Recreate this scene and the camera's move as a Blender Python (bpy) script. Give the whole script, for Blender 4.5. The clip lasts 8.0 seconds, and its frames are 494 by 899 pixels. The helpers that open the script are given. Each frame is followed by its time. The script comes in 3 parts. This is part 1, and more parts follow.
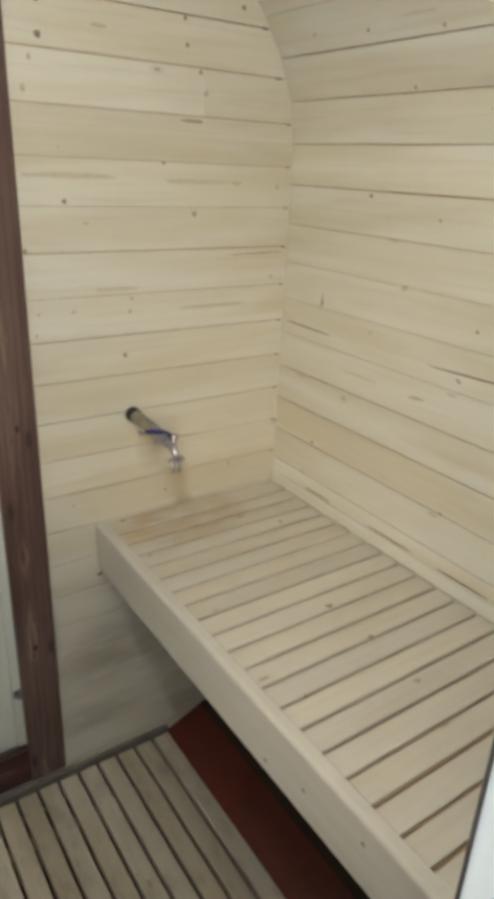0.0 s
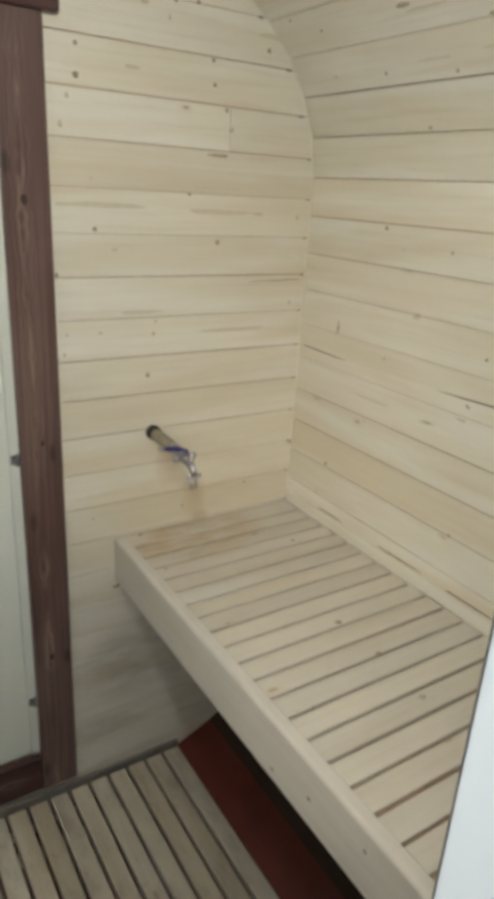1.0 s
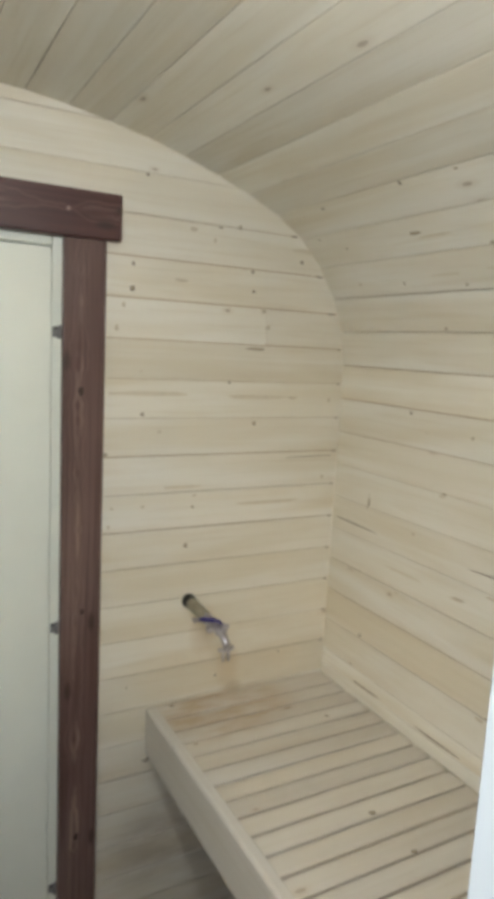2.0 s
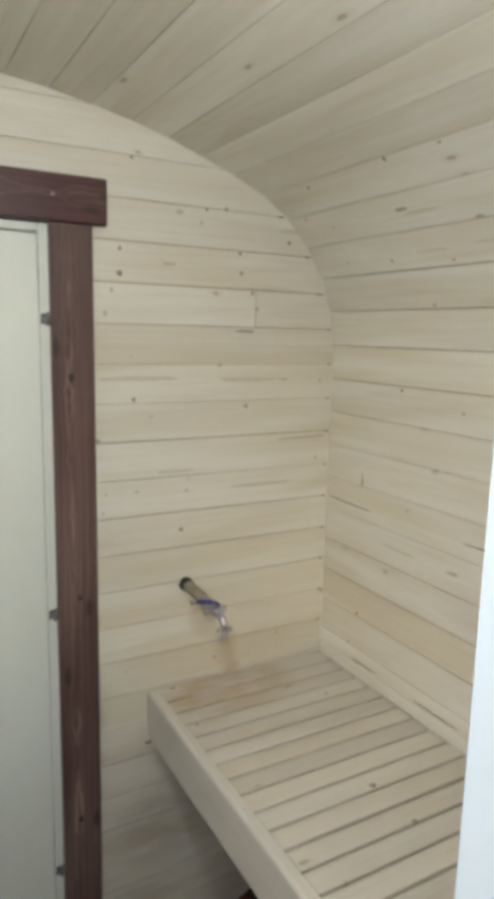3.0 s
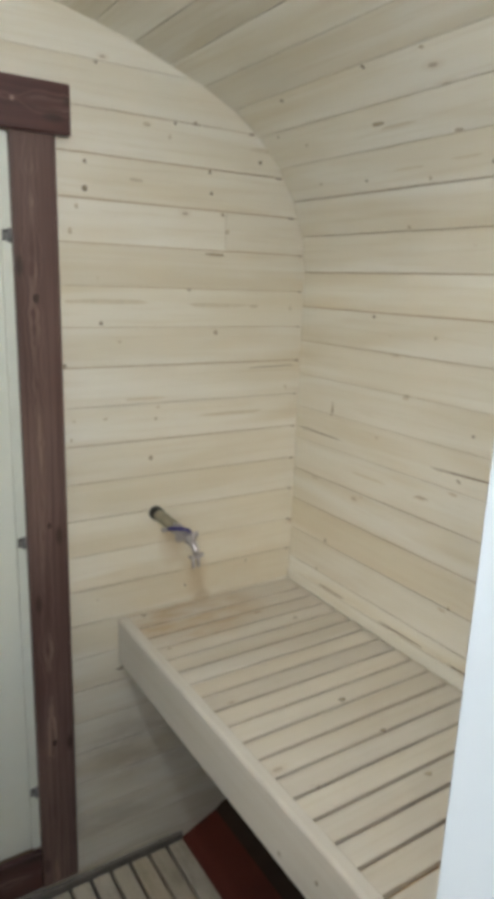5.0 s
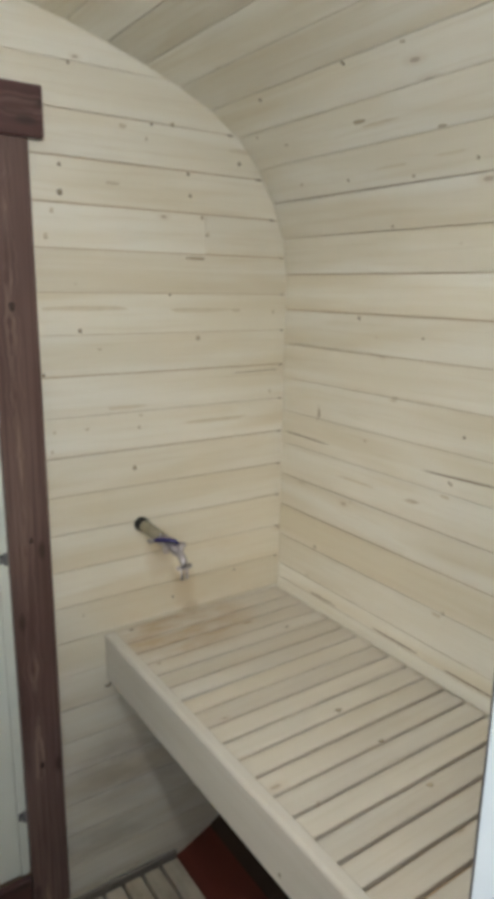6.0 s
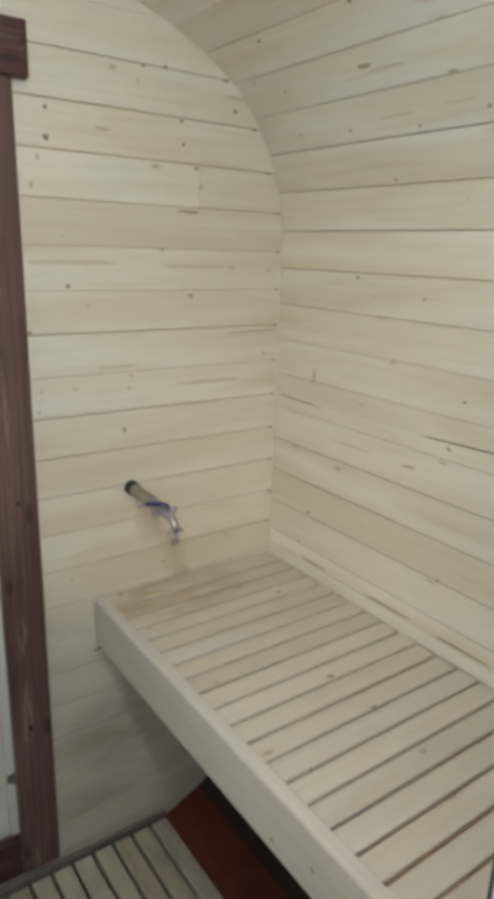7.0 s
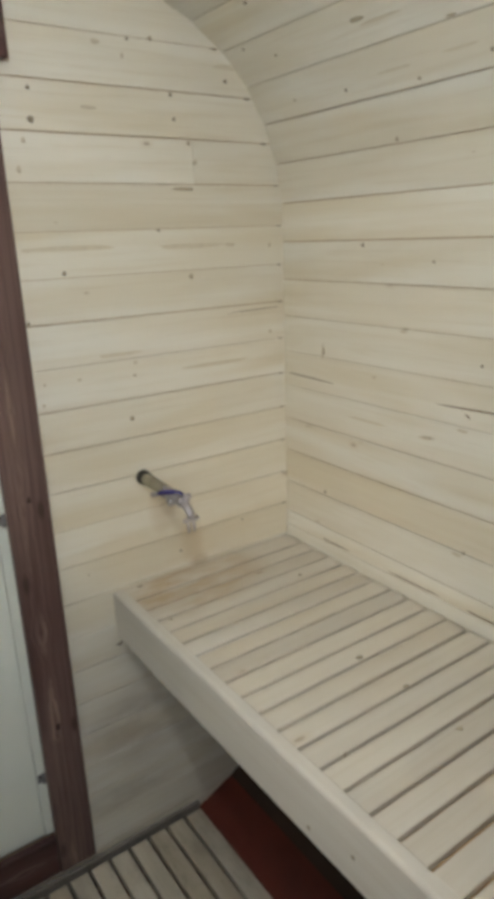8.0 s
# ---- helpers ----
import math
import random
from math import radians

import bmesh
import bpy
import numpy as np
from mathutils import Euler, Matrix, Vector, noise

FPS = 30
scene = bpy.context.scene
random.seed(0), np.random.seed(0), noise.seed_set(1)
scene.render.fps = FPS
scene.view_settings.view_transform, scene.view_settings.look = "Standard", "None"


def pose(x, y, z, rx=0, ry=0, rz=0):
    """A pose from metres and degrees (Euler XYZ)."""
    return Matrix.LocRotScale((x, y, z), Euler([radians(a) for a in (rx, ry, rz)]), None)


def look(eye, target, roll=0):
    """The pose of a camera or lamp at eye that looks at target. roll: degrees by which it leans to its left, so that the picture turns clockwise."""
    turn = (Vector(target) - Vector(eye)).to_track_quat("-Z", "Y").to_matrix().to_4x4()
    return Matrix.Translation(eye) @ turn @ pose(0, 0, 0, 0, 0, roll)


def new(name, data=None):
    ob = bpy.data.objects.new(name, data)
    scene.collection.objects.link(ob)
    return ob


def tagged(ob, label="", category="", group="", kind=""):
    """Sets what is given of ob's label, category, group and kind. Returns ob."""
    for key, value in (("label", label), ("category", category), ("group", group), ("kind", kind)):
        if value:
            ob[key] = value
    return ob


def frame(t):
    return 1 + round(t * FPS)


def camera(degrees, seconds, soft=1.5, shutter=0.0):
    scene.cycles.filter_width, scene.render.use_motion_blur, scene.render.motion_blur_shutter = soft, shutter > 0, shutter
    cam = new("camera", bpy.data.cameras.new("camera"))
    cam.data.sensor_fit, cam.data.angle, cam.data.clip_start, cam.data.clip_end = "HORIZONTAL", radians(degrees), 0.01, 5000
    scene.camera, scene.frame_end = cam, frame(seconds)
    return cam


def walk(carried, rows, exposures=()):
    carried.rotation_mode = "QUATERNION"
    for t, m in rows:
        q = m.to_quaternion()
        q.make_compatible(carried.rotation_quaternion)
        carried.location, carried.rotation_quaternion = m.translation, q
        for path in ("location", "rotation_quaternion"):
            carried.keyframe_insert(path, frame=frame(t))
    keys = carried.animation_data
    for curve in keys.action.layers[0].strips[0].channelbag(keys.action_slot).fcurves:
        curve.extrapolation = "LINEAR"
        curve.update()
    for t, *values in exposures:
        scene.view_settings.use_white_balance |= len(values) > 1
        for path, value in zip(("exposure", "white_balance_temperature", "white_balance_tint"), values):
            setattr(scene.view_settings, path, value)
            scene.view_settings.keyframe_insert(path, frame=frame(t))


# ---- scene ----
cam = camera(40.3, 8.0, soft=6.6)
PATH = [
    (0, (-1.0407, -1.3685, 1.5767), (0.0100, 0.1403, 0.8036), 2.58),
    (0.5, (-1.0667, -1.3976, 1.5765), (-0.0035, 0.1229, 0.8315), 2.90),
    (1, (-1.0674, -1.4124, 1.5873), (-0.0459, 0.1472, 0.8753), 3.37),
    (1.5, (-1.0710, -1.4445, 1.6045), (-0.0784, 0.2023, 1.0554), 3.11),
    (2, (-1.0740, -1.4671, 1.6611), (-0.1264, 0.2707, 1.3623), 2.95),
    (2.2, (-1.0770, -1.4730, 1.6880), (-0.1350, 0.2670, 1.4000), 2.80),
    (3.3, (-1.0700, -1.4760, 1.6390), (-0.1130, 0.2350, 1.2430), 1.30),
    (3.5, (-1.0733, -1.4775, 1.6329), (-0.1227, 0.2237, 1.1846), 1.64),
    (4, (-1.0839, -1.4817, 1.6026), (-0.0653, 0.1699, 1.1083), 2.20),
    (4.5, (-1.0964, -1.4755, 1.6005), (-0.0516, 0.1639, 1.1214), 1.88),
    (4.7, (-1.0960, -1.4710, 1.6020), (-0.0460, 0.1620, 1.1210), 2.10),
    (5.8, (-1.0780, -1.4280, 1.5880), (-0.0140, 0.1920, 1.0960), 0.90),
    (6, (-1.0815, -1.4242, 1.5945), (0.0151, 0.1835, 1.1265), 0.90),
    (6.5, (-1.0794, -1.3951, 1.5935), (-0.0212, 0.2254, 1.0749), 1.97),
    (7, (-1.0714, -1.3863, 1.5811), (0.0418, 0.1758, 1.0127), 1.80),
    (7.5, (-1.0665, -1.3592, 1.5806), (0.0516, 0.1778, 0.9730), 0.15),
    (8, (-1.0498, -1.3570, 1.5567), (0.0272, 0.2201, 0.9522), -2.11),
]
# the clip's camera starts a little warmer and brighter
BALANCE = [(0, 0.06, 6950, 8), (1, 0.05, 6750, 8), (2, 0.0, 6550, 9), (3.5, 0.0, 6430, 9), (8, -0.02, 6450, 9)]
walk(cam, [(t, look(eye, target, roll)) for t, eye, target, roll in PATH], BALANCE)

# ---- light ----
LAMP = 148.0                       # the wall lamp's glow
world = bpy.data.worlds.new("world")
scene.world = world
world.use_nodes = True
wn, wl = world.node_tree.nodes, world.node_tree.links
sky = wn.new("ShaderNodeTexSky")
sky.sky_type = "NISHITA"
sky.sun_disc = False
sky.sun_elevation, sky.sun_rotation = radians(22), radians(229)
sky.dust_density, sky.ozone_density = 1.2, 1.5
wl.new(sky.outputs[0], wn["Background"].inputs[0])
wn["Background"].inputs[1].default_value = 0.14
sun = new("sun", bpy.data.lights.new("sun", "SUN"))
sun.data.energy, sun.data.angle, sun.data.color = 0.65, radians(45), (1.0, 0.98, 0.96)
sun.matrix_world = look((-2.1, -1.83, 1.12), (0.0, 0.0, 0.0))

# area lamp added outside the opening to boost the sky's light
day = new("daylight_fill", bpy.data.lights.new("daylight_fill", "AREA"))
day.data.shape, day.data.size, day.data.size_y = "RECTANGLE", 0.68, 0.72
day.data.energy, day.data.color = 1.5, (0.84, 0.94, 1.0)
day.matrix_world = look((-1.15, -1.56, 1.50), (-1.15, 0.0, 1.40))


# ---- materials ----
class Nodes:
    """A material with short calls for its nodes."""

    def __init__(self, name, rough=0.6, metal=0.0):
        self.mat = bpy.data.materials.new(name)
        self.mat.use_nodes = True
        self.n, self.l = self.mat.node_tree.nodes, self.mat.node_tree.links
        self.bsdf = self.n["Principled BSDF"]
        self.bsdf.inputs["Roughness"].default_value = rough
        self.bsdf.inputs["Metallic"].default_value = metal

    def put(self, socket, value):
        if hasattr(value, "is_linked"):
            self.l.new(value, socket)
        else:
            socket.default_value = value

    def math(self, op, a, b=0.0, c=None):
        m = self.n.new("ShaderNodeMath")
        m.operation = op
        self.put(m.inputs[0], a), self.put(m.inputs[1], b)
        if c is not None:
            self.put(m.inputs[2], c)
        return m.outputs[0]

    def mix(self, fac, a, b, mode="MIX"):
        m = self.n.new("ShaderNodeMix")
        m.data_type, m.blend_type = "RGBA", mode
        self.put(m.inputs[0], fac), self.put(m.inputs[6], a), self.put(m.inputs[7], b)
        return m.outputs[2]

    def span(self, v, a, b, lo=0.0, hi=1.0):
        m = self.n.new("ShaderNodeMapRange")
        m.interpolation_type = "SMOOTHSTEP"
        for k, x in enumerate((v, a, b, lo, hi)):
            self.put(m.inputs[k], x)
        return m.outputs[0]

    def coords(self, scale, seed=None):
        c = self.n.new("ShaderNodeTexCoord").outputs["Object"]
        if seed is not None:
            comb = self.n.new("ShaderNodeCombineXYZ")
            for k, f in enumerate((37.0, 11.0, 23.0)):
                self.put(comb.inputs[k], self.math("MULTIPLY", seed, f))
            add = self.n.new("ShaderNodeVectorMath")
            self.l.new(c, add.inputs[0]), self.l.new(comb.outputs[0], add.inputs[1])
            c = add.outputs[0]
        m = self.n.new("ShaderNodeMapping")
        self.l.new(c, m.inputs[0])
        m.inputs["Scale"].default_value = scale
        return m.outputs[0]

    def noise(self, vec, scale=1.0, detail=4.0, rough=0.55, warp=0.0):
        t = self.n.new("ShaderNodeTexNoise")
        self.l.new(vec, t.inputs["Vector"])
        t.inputs["Scale"].default_value, t.inputs["Detail"].default_value = scale, detail
        t.inputs["Roughness"].default_value, t.inputs["Distortion"].default_value = rough, warp
        return t.outputs[0]

    def bump(self, height, strength=0.2, depth=0.001):
        b = self.n.new("ShaderNodeBump")
        b.inputs["Strength"].default_value, b.inputs["Distance"].default_value = strength, depth
        self.put(b.inputs["Height"], height)
        self.l.new(b.outputs[0], self.bsdf.inputs["Normal"])

    def place(self):
        s = self.n.new("ShaderNodeSeparateXYZ")
        self.l.new(self.n.new("ShaderNodeNewGeometry").outputs["Position"], s.inputs[0])
        return s.outputs

    def chance(self, island=False):
        if island:
            return self.n.new("ShaderNodeNewGeometry").outputs["Random Per Island"]
        return self.n.new("ShaderNodeObjectInfo").outputs["Random"]


def rgb(r, g, b):
    return (r, g, b, 1.0)


def pale_wood(name, light, dark, island=False, spread=0.13, knots=0.80, damp=False, rust_shade=False, dirt=0.0):
    """Whitewashed spruce: grain along the piece's x, warm and grey boards, small knots."""
    m = Nodes(name, 0.62)
    seed = m.chance(island)
    broad = m.noise(m.coords((1.3, 9.0, 9.0), seed), 1.0, 3.0, 0.5, 0.6)
    grain = m.noise(m.coords((3.5, 95.0, 95.0), seed), 1.0, 5.0, 0.6, 0.4)
    fine = m.noise(m.coords((24.0, 420.0, 420.0), seed), 1.0, 2.0, 0.5)
    col = m.mix(m.span(broad, 0.30, 0.72), light, dark)
    col = m.mix(m.math("MULTIPLY", m.span(grain, 0.48, 0.76), 0.27), col, rgb(dark[0] * 0.78, dark[1] * 0.72, dark[2] * 0.62))
    col = m.mix(m.math("MULTIPLY", m.span(fine, 0.55, 0.8), 0.10), col, rgb(dark[0] * 0.6, dark[1] * 0.55, dark[2] * 0.5))
    # brushed streaks of the whitewash
    brush = m.noise(m.coords((0.9, 34.0, 34.0), seed), 1.0, 3.0, 0.55, 0.3)
    col = m.mix(m.math("MULTIPLY", m.span(brush, 0.52, 0.74), 0.35), col, rgb(min(0.84, light[0] * 1.05), min(0.83, light[1] * 1.06), min(0.78, light[2] * 1.08)))
    # some boards yellower, some greyer
    other = m.math("FRACT", m.math("MULTIPLY", seed, 7.31))
    col = m.mix(m.math("MULTIPLY", m.span(other, 0.55, 1.0), 0.22), col, rgb(light[0] * 0.96, light[1] * 0.89, light[2] * 0.74))
    tone = m.math("MULTIPLY_ADD", seed, spread, 1.0 - spread * 0.7)
    shade = m.n.new("ShaderNodeCombineColor")
    for k in range(3):
        m.put(shade.inputs[k], tone)
    col = m.mix(1.0, col, shade.outputs[0], "MULTIPLY")
    # knots: sparse ovals drawn out along the grain
    v = m.n.new("ShaderNodeTexVoronoi")
    v.voronoi_dimensions = "2D"
    m.l.new(m.coords((4.2, 10.0, 1.0), seed), v.inputs["Vector"])
    v.inputs["Scale"].default_value = 1.0
    pick = m.n.new("ShaderNodeSeparateColor")
    m.l.new(v.outputs["Color"], pick.inputs[0])
    size = m.math("MULTIPLY", m.span(pick.outputs[0], knots, 1.0), 0.065)
    rim = m.math("DIVIDE", v.outputs["Distance"], m.math("ADD", size, 0.0001))
    hit = m.math("SUBTRACT", 1.0, m.span(rim, 0.7, 1.15))
    halo = m.math("SUBTRACT", 1.0, m.span(rim, 1.0, 3.2))
    live = m.math("GREATER_THAN", pick.outputs[0], knots)
    col = m.mix(m.math("MULTIPLY", m.math("MULTIPLY", halo, live), 0.20), col, rgb(0.45, 0.33, 0.20))
    col = m.mix(m.math("MULTIPLY", m.math("MULTIPLY", hit, live), 0.50), col, rgb(0.24, 0.16, 0.09))
    if dirt:
        # trodden-in dirt, in smudges and in small specks
        smudge = m.span(m.noise(m.coords((7.0, 14.0, 14.0), seed), 1.0, 5.0, 0.65), 0.46, 0.70)
        speck = m.span(m.noise(m.coords((60.0, 90.0, 90.0), seed), 1.0, 3.0, 0.6), 0.60, 0.72)
        col = m.mix(m.math("MULTIPLY", smudge, dirt), col, rgb(0.16, 0.125, 0.09))
        col = m.mix(m.math("MULTIPLY", speck, dirt * 0.7), col, rgb(0.12, 0.09, 0.06))
    if rust_shade:
        # rust runs under the tap, damp patch round them, brown clouds below the bench
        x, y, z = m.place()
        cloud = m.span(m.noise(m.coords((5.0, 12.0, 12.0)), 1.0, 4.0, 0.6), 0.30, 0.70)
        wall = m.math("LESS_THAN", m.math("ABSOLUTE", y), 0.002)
        # The runs lie along the tap's shadow; the small third oval paints its end.
        for cx, cz, rx, rz, much, tint, cloudy in ((-0.375, 0.945, 0.045, 0.085, 0.34, rgb(0.50, 0.37, 0.23), 0), (-0.300, 0.835, 0.040, 0.085, 0.34, rgb(0.50, 0.37, 0.23), 0),
                                                   (-0.281, 0.775, 0.032, 0.024, 0.45, rgb(0.42, 0.31, 0.19), 0), (-0.300, 0.860, 0.300, 0.200, 0.34, rgb(0.60, 0.49, 0.33), 1),
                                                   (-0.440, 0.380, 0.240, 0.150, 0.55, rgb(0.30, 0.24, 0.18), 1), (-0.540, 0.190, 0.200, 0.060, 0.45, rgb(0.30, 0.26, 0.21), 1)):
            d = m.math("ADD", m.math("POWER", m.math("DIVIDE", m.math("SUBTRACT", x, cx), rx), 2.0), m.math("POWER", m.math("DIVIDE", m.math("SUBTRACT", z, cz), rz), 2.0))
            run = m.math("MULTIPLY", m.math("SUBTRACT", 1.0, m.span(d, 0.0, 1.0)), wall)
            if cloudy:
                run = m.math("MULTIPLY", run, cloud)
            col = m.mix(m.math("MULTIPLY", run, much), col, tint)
    if damp:
        # water stains by the tap end of the bench
        x, y, z = m.place()
        d = m.math("ADD", m.math("POWER", m.math("DIVIDE", m.math("ADD", x, 0.36), 0.25), 2.0),
                   m.math("POWER", m.math("DIVIDE", m.math("ADD", y, 0.06), 0.17), 2.0))
        blot = m.math("MULTIPLY", m.math("SUBTRACT", 1.0, m.span(d, 0.0, 1.0)), m.span(m.noise(m.coords((9.0, 26.0, 26.0), seed), 1.0, 4.0, 0.6), 0.28, 0.72))
        col = m.mix(m.math("MULTIPLY", blot, 0.75), col, rgb(0.42, 0.285, 0.135))
    m.put(m.bsdf.inputs["Base Color"], col)
    m.put(m.bsdf.inputs["Roughness"], m.math("MULTIPLY_ADD", grain, 0.22, 0.50))
    m.bump(m.math("ADD", grain, m.math("MULTIPLY", fine, 0.5)), 0.25, 0.0006)
    return m.mat


def stained_wood(name, deep, pale):
    """Dark brown stain over planed pine: flame grain and a few knots."""
    m = Nodes(name, 0.45)
    seed = m.chance()
    warp = m.noise(m.coords((2.6, 16.0, 16.0), seed), 1.0, 2.0, 0.5)
    wave = m.noise(m.coords((1.6, 5.0, 5.0), seed), 1.0, 2.0, 0.5)
    sep = m.n.new("ShaderNodeSeparateXYZ")
    m.l.new(m.n.new("ShaderNodeTexCoord").outputs["Object"], sep.inputs[0])
    # a pale vein of long loops round the heart of the board
    sway = m.noise(m.coords((3.1, 0.0, 0.0), seed), 1.0, 2.0, 0.5)
    girth = m.noise(m.coords((8.0, 0.0, 0.0), seed), 1.0, 3.0, 0.55)
    across = m.math("DIVIDE", m.math("ADD", m.math("SUBTRACT", sep.outputs[1], 0.056), m.math("MULTIPLY", m.math("SUBTRACT", sway, 0.5), 0.030)), 0.014)
    across = m.math("ADD", m.math("ABSOLUTE", across), m.math("MULTIPLY", m.math("SUBTRACT", warp, 0.5), 0.5))
    grain = m.noise(m.coords((3.0, 150.0, 150.0), seed), 1.0, 4.0, 0.6)
    rim = m.math("SUBTRACT", across, m.math("MULTIPLY", m.math("SUBTRACT", girth, 0.47), 5.5))
    band = m.math("SUBTRACT", 1.0, m.span(m.math("ABSOLUTE", rim), 0.04, 0.62))
    band = m.math("MULTIPLY", band, m.span(m.noise(m.coords((5.0, 30.0, 30.0), seed), 1.0, 2.0, 0.5), 0.38, 0.62))
    outer = m.math("SUBTRACT", 1.0, m.span(m.math("ABSOLUTE", m.math("SUBTRACT", rim, 0.85)), 0.03, 0.30))
    heart = m.math("MULTIPLY", m.math("SUBTRACT", 1.0, m.span(rim, -0.5, 0.0)), 0.35)
    col = m.mix(m.span(wave, 0.35, 0.70), deep, pale)
    col = m.mix(m.math("MULTIPLY", m.span(grain, 0.40, 0.66), 0.60), col, rgb(deep[0] * 0.62, deep[1] * 0.58, deep[2] * 0.58))
    col = m.mix(heart, col, rgb(0.070, 0.028, 0.025))
    col = m.mix(m.math("MULTIPLY", band, m.span(grain, 0.30, 0.62, 0.55, 0.20)), col, rgb(0.42, 0.30, 0.25))
    col = m.mix(m.math("MULTIPLY", outer, 0.14), col, rgb(0.30, 0.20, 0.17))
    v = m.n.new("ShaderNodeTexVoronoi")
    v.voronoi_dimensions = "2D"
    m.l.new(m.coords((3.2, 9.0, 1.0), seed), v.inputs["Vector"])
    v.inputs["Scale"].default_value = 1.0
    col = m.mix(m.math("MULTIPLY", m.math("SUBTRACT", 1.0, m.span(v.outputs["Distance"], 0.03, 0.10)), 0.75), col, rgb(0.030, 0.015, 0.013))
    m.put(m.bsdf.inputs["Base Color"], col)
    m.put(m.bsdf.inputs["Roughness"], m.math("MULTIPLY_ADD", grain, 0.25, 0.33))
    m.bump(m.math("ADD", grain, m.math("MULTIPLY", band, 0.4)), 0.3, 0.0008)
    return m.mat


def painted(name, colour, rough=0.5, wear=0.12, scale=6.0):
    m = Nodes(name, rough)
    a = m.noise(m.coords((scale, scale, scale)), 1.0, 5.0, 0.6)
    b = m.noise(m.coords((scale * 14, scale * 14, scale * 14)), 1.0, 3.0, 0.6)
    dark = rgb(*(c * (1 - 2.2 * wear) for c in colour[:3]))
    col = m.mix(m.span(a, 0.35, 0.75), colour, dark)
    m.put(m.bsdf.inputs["Base Color"], col)
    m.put(m.bsdf.inputs["Roughness"], m.math("MULTIPLY_ADD", a, 0.25, rough - 0.1))
    m.bump(b, 0.15, 0.0006)
    return m.mat


PALE = pale_wood("whitewashed_spruce", rgb(0.80, 0.785, 0.715), rgb(0.685, 0.63, 0.505), spread=0.07, rust_shade=True)
PALE_CEILING = pale_wood("whitewashed_spruce_ceiling", rgb(0.79, 0.77, 0.69), rgb(0.685, 0.635, 0.515), island=True, knots=0.70)
BENCH = pale_wood("sanded_aspen", rgb(0.625, 0.597, 0.535), rgb(0.56, 0.515, 0.435), spread=0.08, knots=0.82, damp=True)
RAIL = pale_wood("planed_aspen_rail", rgb(0.63, 0.61, 0.565), rgb(0.575, 0.545, 0.485), spread=0.05, knots=0.85)
DUCK = pale_wood("worn_slat_wood", rgb(0.64, 0.59, 0.50), rgb(0.46, 0.40, 0.31), spread=0.18, knots=0.8, dirt=0.36)
BACKING = painted("raw_board_back", rgb(0.42, 0.31, 0.20), 0.75, 0.15, 3.0)
STAIN = stained_wood("dark_brown_stain", rgb(0.105, 0.058, 0.052), rgb(0.180, 0.117, 0.104))
STAIN_DARK = stained_wood("deep_red_brown_stain", rgb(0.066, 0.026, 0.025), rgb(0.105, 0.045, 0.042))
CREAM = painted("cream_door_paint", rgb(0.84, 0.88, 0.81), 0.42, 0.03, 2.0)
WHITE = painted("white_plastic", rgb(0.61, 0.68, 0.75), 0.30, 0.015, 2.0)
RED = painted("red_brown_floor_paint", rgb(0.125, 0.019, 0.009), 0.45, 0.16, 5.0)
DARK_SHADE_BOARD = painted("dark_brown_shade_boards", rgb(0.050, 0.026, 0.015), 0.85, 0.16, 6.0)
SILL = painted("grey_weathered_sill", rgb(0.25, 0.225, 0.195), 0.75, 0.16, 9.0)
GRASS = painted("trodden_grass", rgb(0.10, 0.12, 0.05), 0.9, 0.2, 1.5)
KNOT = painted("dark_knot", rgb(0.33, 0.275, 0.20), 0.6, 0.2, 90.0)
RESIN = painted("amber_knot", rgb(0.47, 0.40, 0.29), 0.6, 0.2, 90.0)
SOFT_KNOT = painted("washed_over_knot", rgb(0.625, 0.56, 0.44), 0.6, 0.12, 90.0)
STREAK = painted("faint_brown_streak", rgb(0.66, 0.605, 0.485), 0.6, 0.05, 60.0)
CRACK = painted("split_shadow_wood", rgb(0.24, 0.175, 0.115), 0.9, 0.2, 60.0)
CHROME = Nodes("worn_chrome", 0.34, 1.0)
CHROME.bsdf.inputs["Base Color"].default_value = rgb(0.52, 0.50, 0.53)
CHROME = CHROME.mat
PIPE = painted("dull_brass_pipe", rgb(0.30, 0.27, 0.19), 0.45, 0.2, 40.0)
BLACK = painted("dull_black", rgb(0.025, 0.024, 0.022), 0.7, 0.1, 30.0)
GASKET = painted("grey_rubber_seal", rgb(0.075, 0.065, 0.075), 0.7, 0.1, 30.0)
TONGUE = painted("raw_spruce_tongue", rgb(0.46, 0.345, 0.215), 0.75, 0.12, 8.0)
RAW = painted("raw_gap_board", rgb(0.46, 0.315, 0.175), 0.75, 0.14, 7.0)
PLUG = painted("worn_plug_wood", rgb(0.30, 0.205, 0.175), 0.5, 0.12, 60.0)
STAIN_KNOT = painted("stained_knot", rgb(0.046, 0.024, 0.021), 0.5, 0.15, 90.0)
BLUE = painted("blue_lever_coating", rgb(0.030, 0.024, 0.15), 0.4, 0.06, 30.0)
STEEL = painted("zinc_steel", rgb(0.20, 0.20, 0.205), 0.35, 0.1, 40.0)


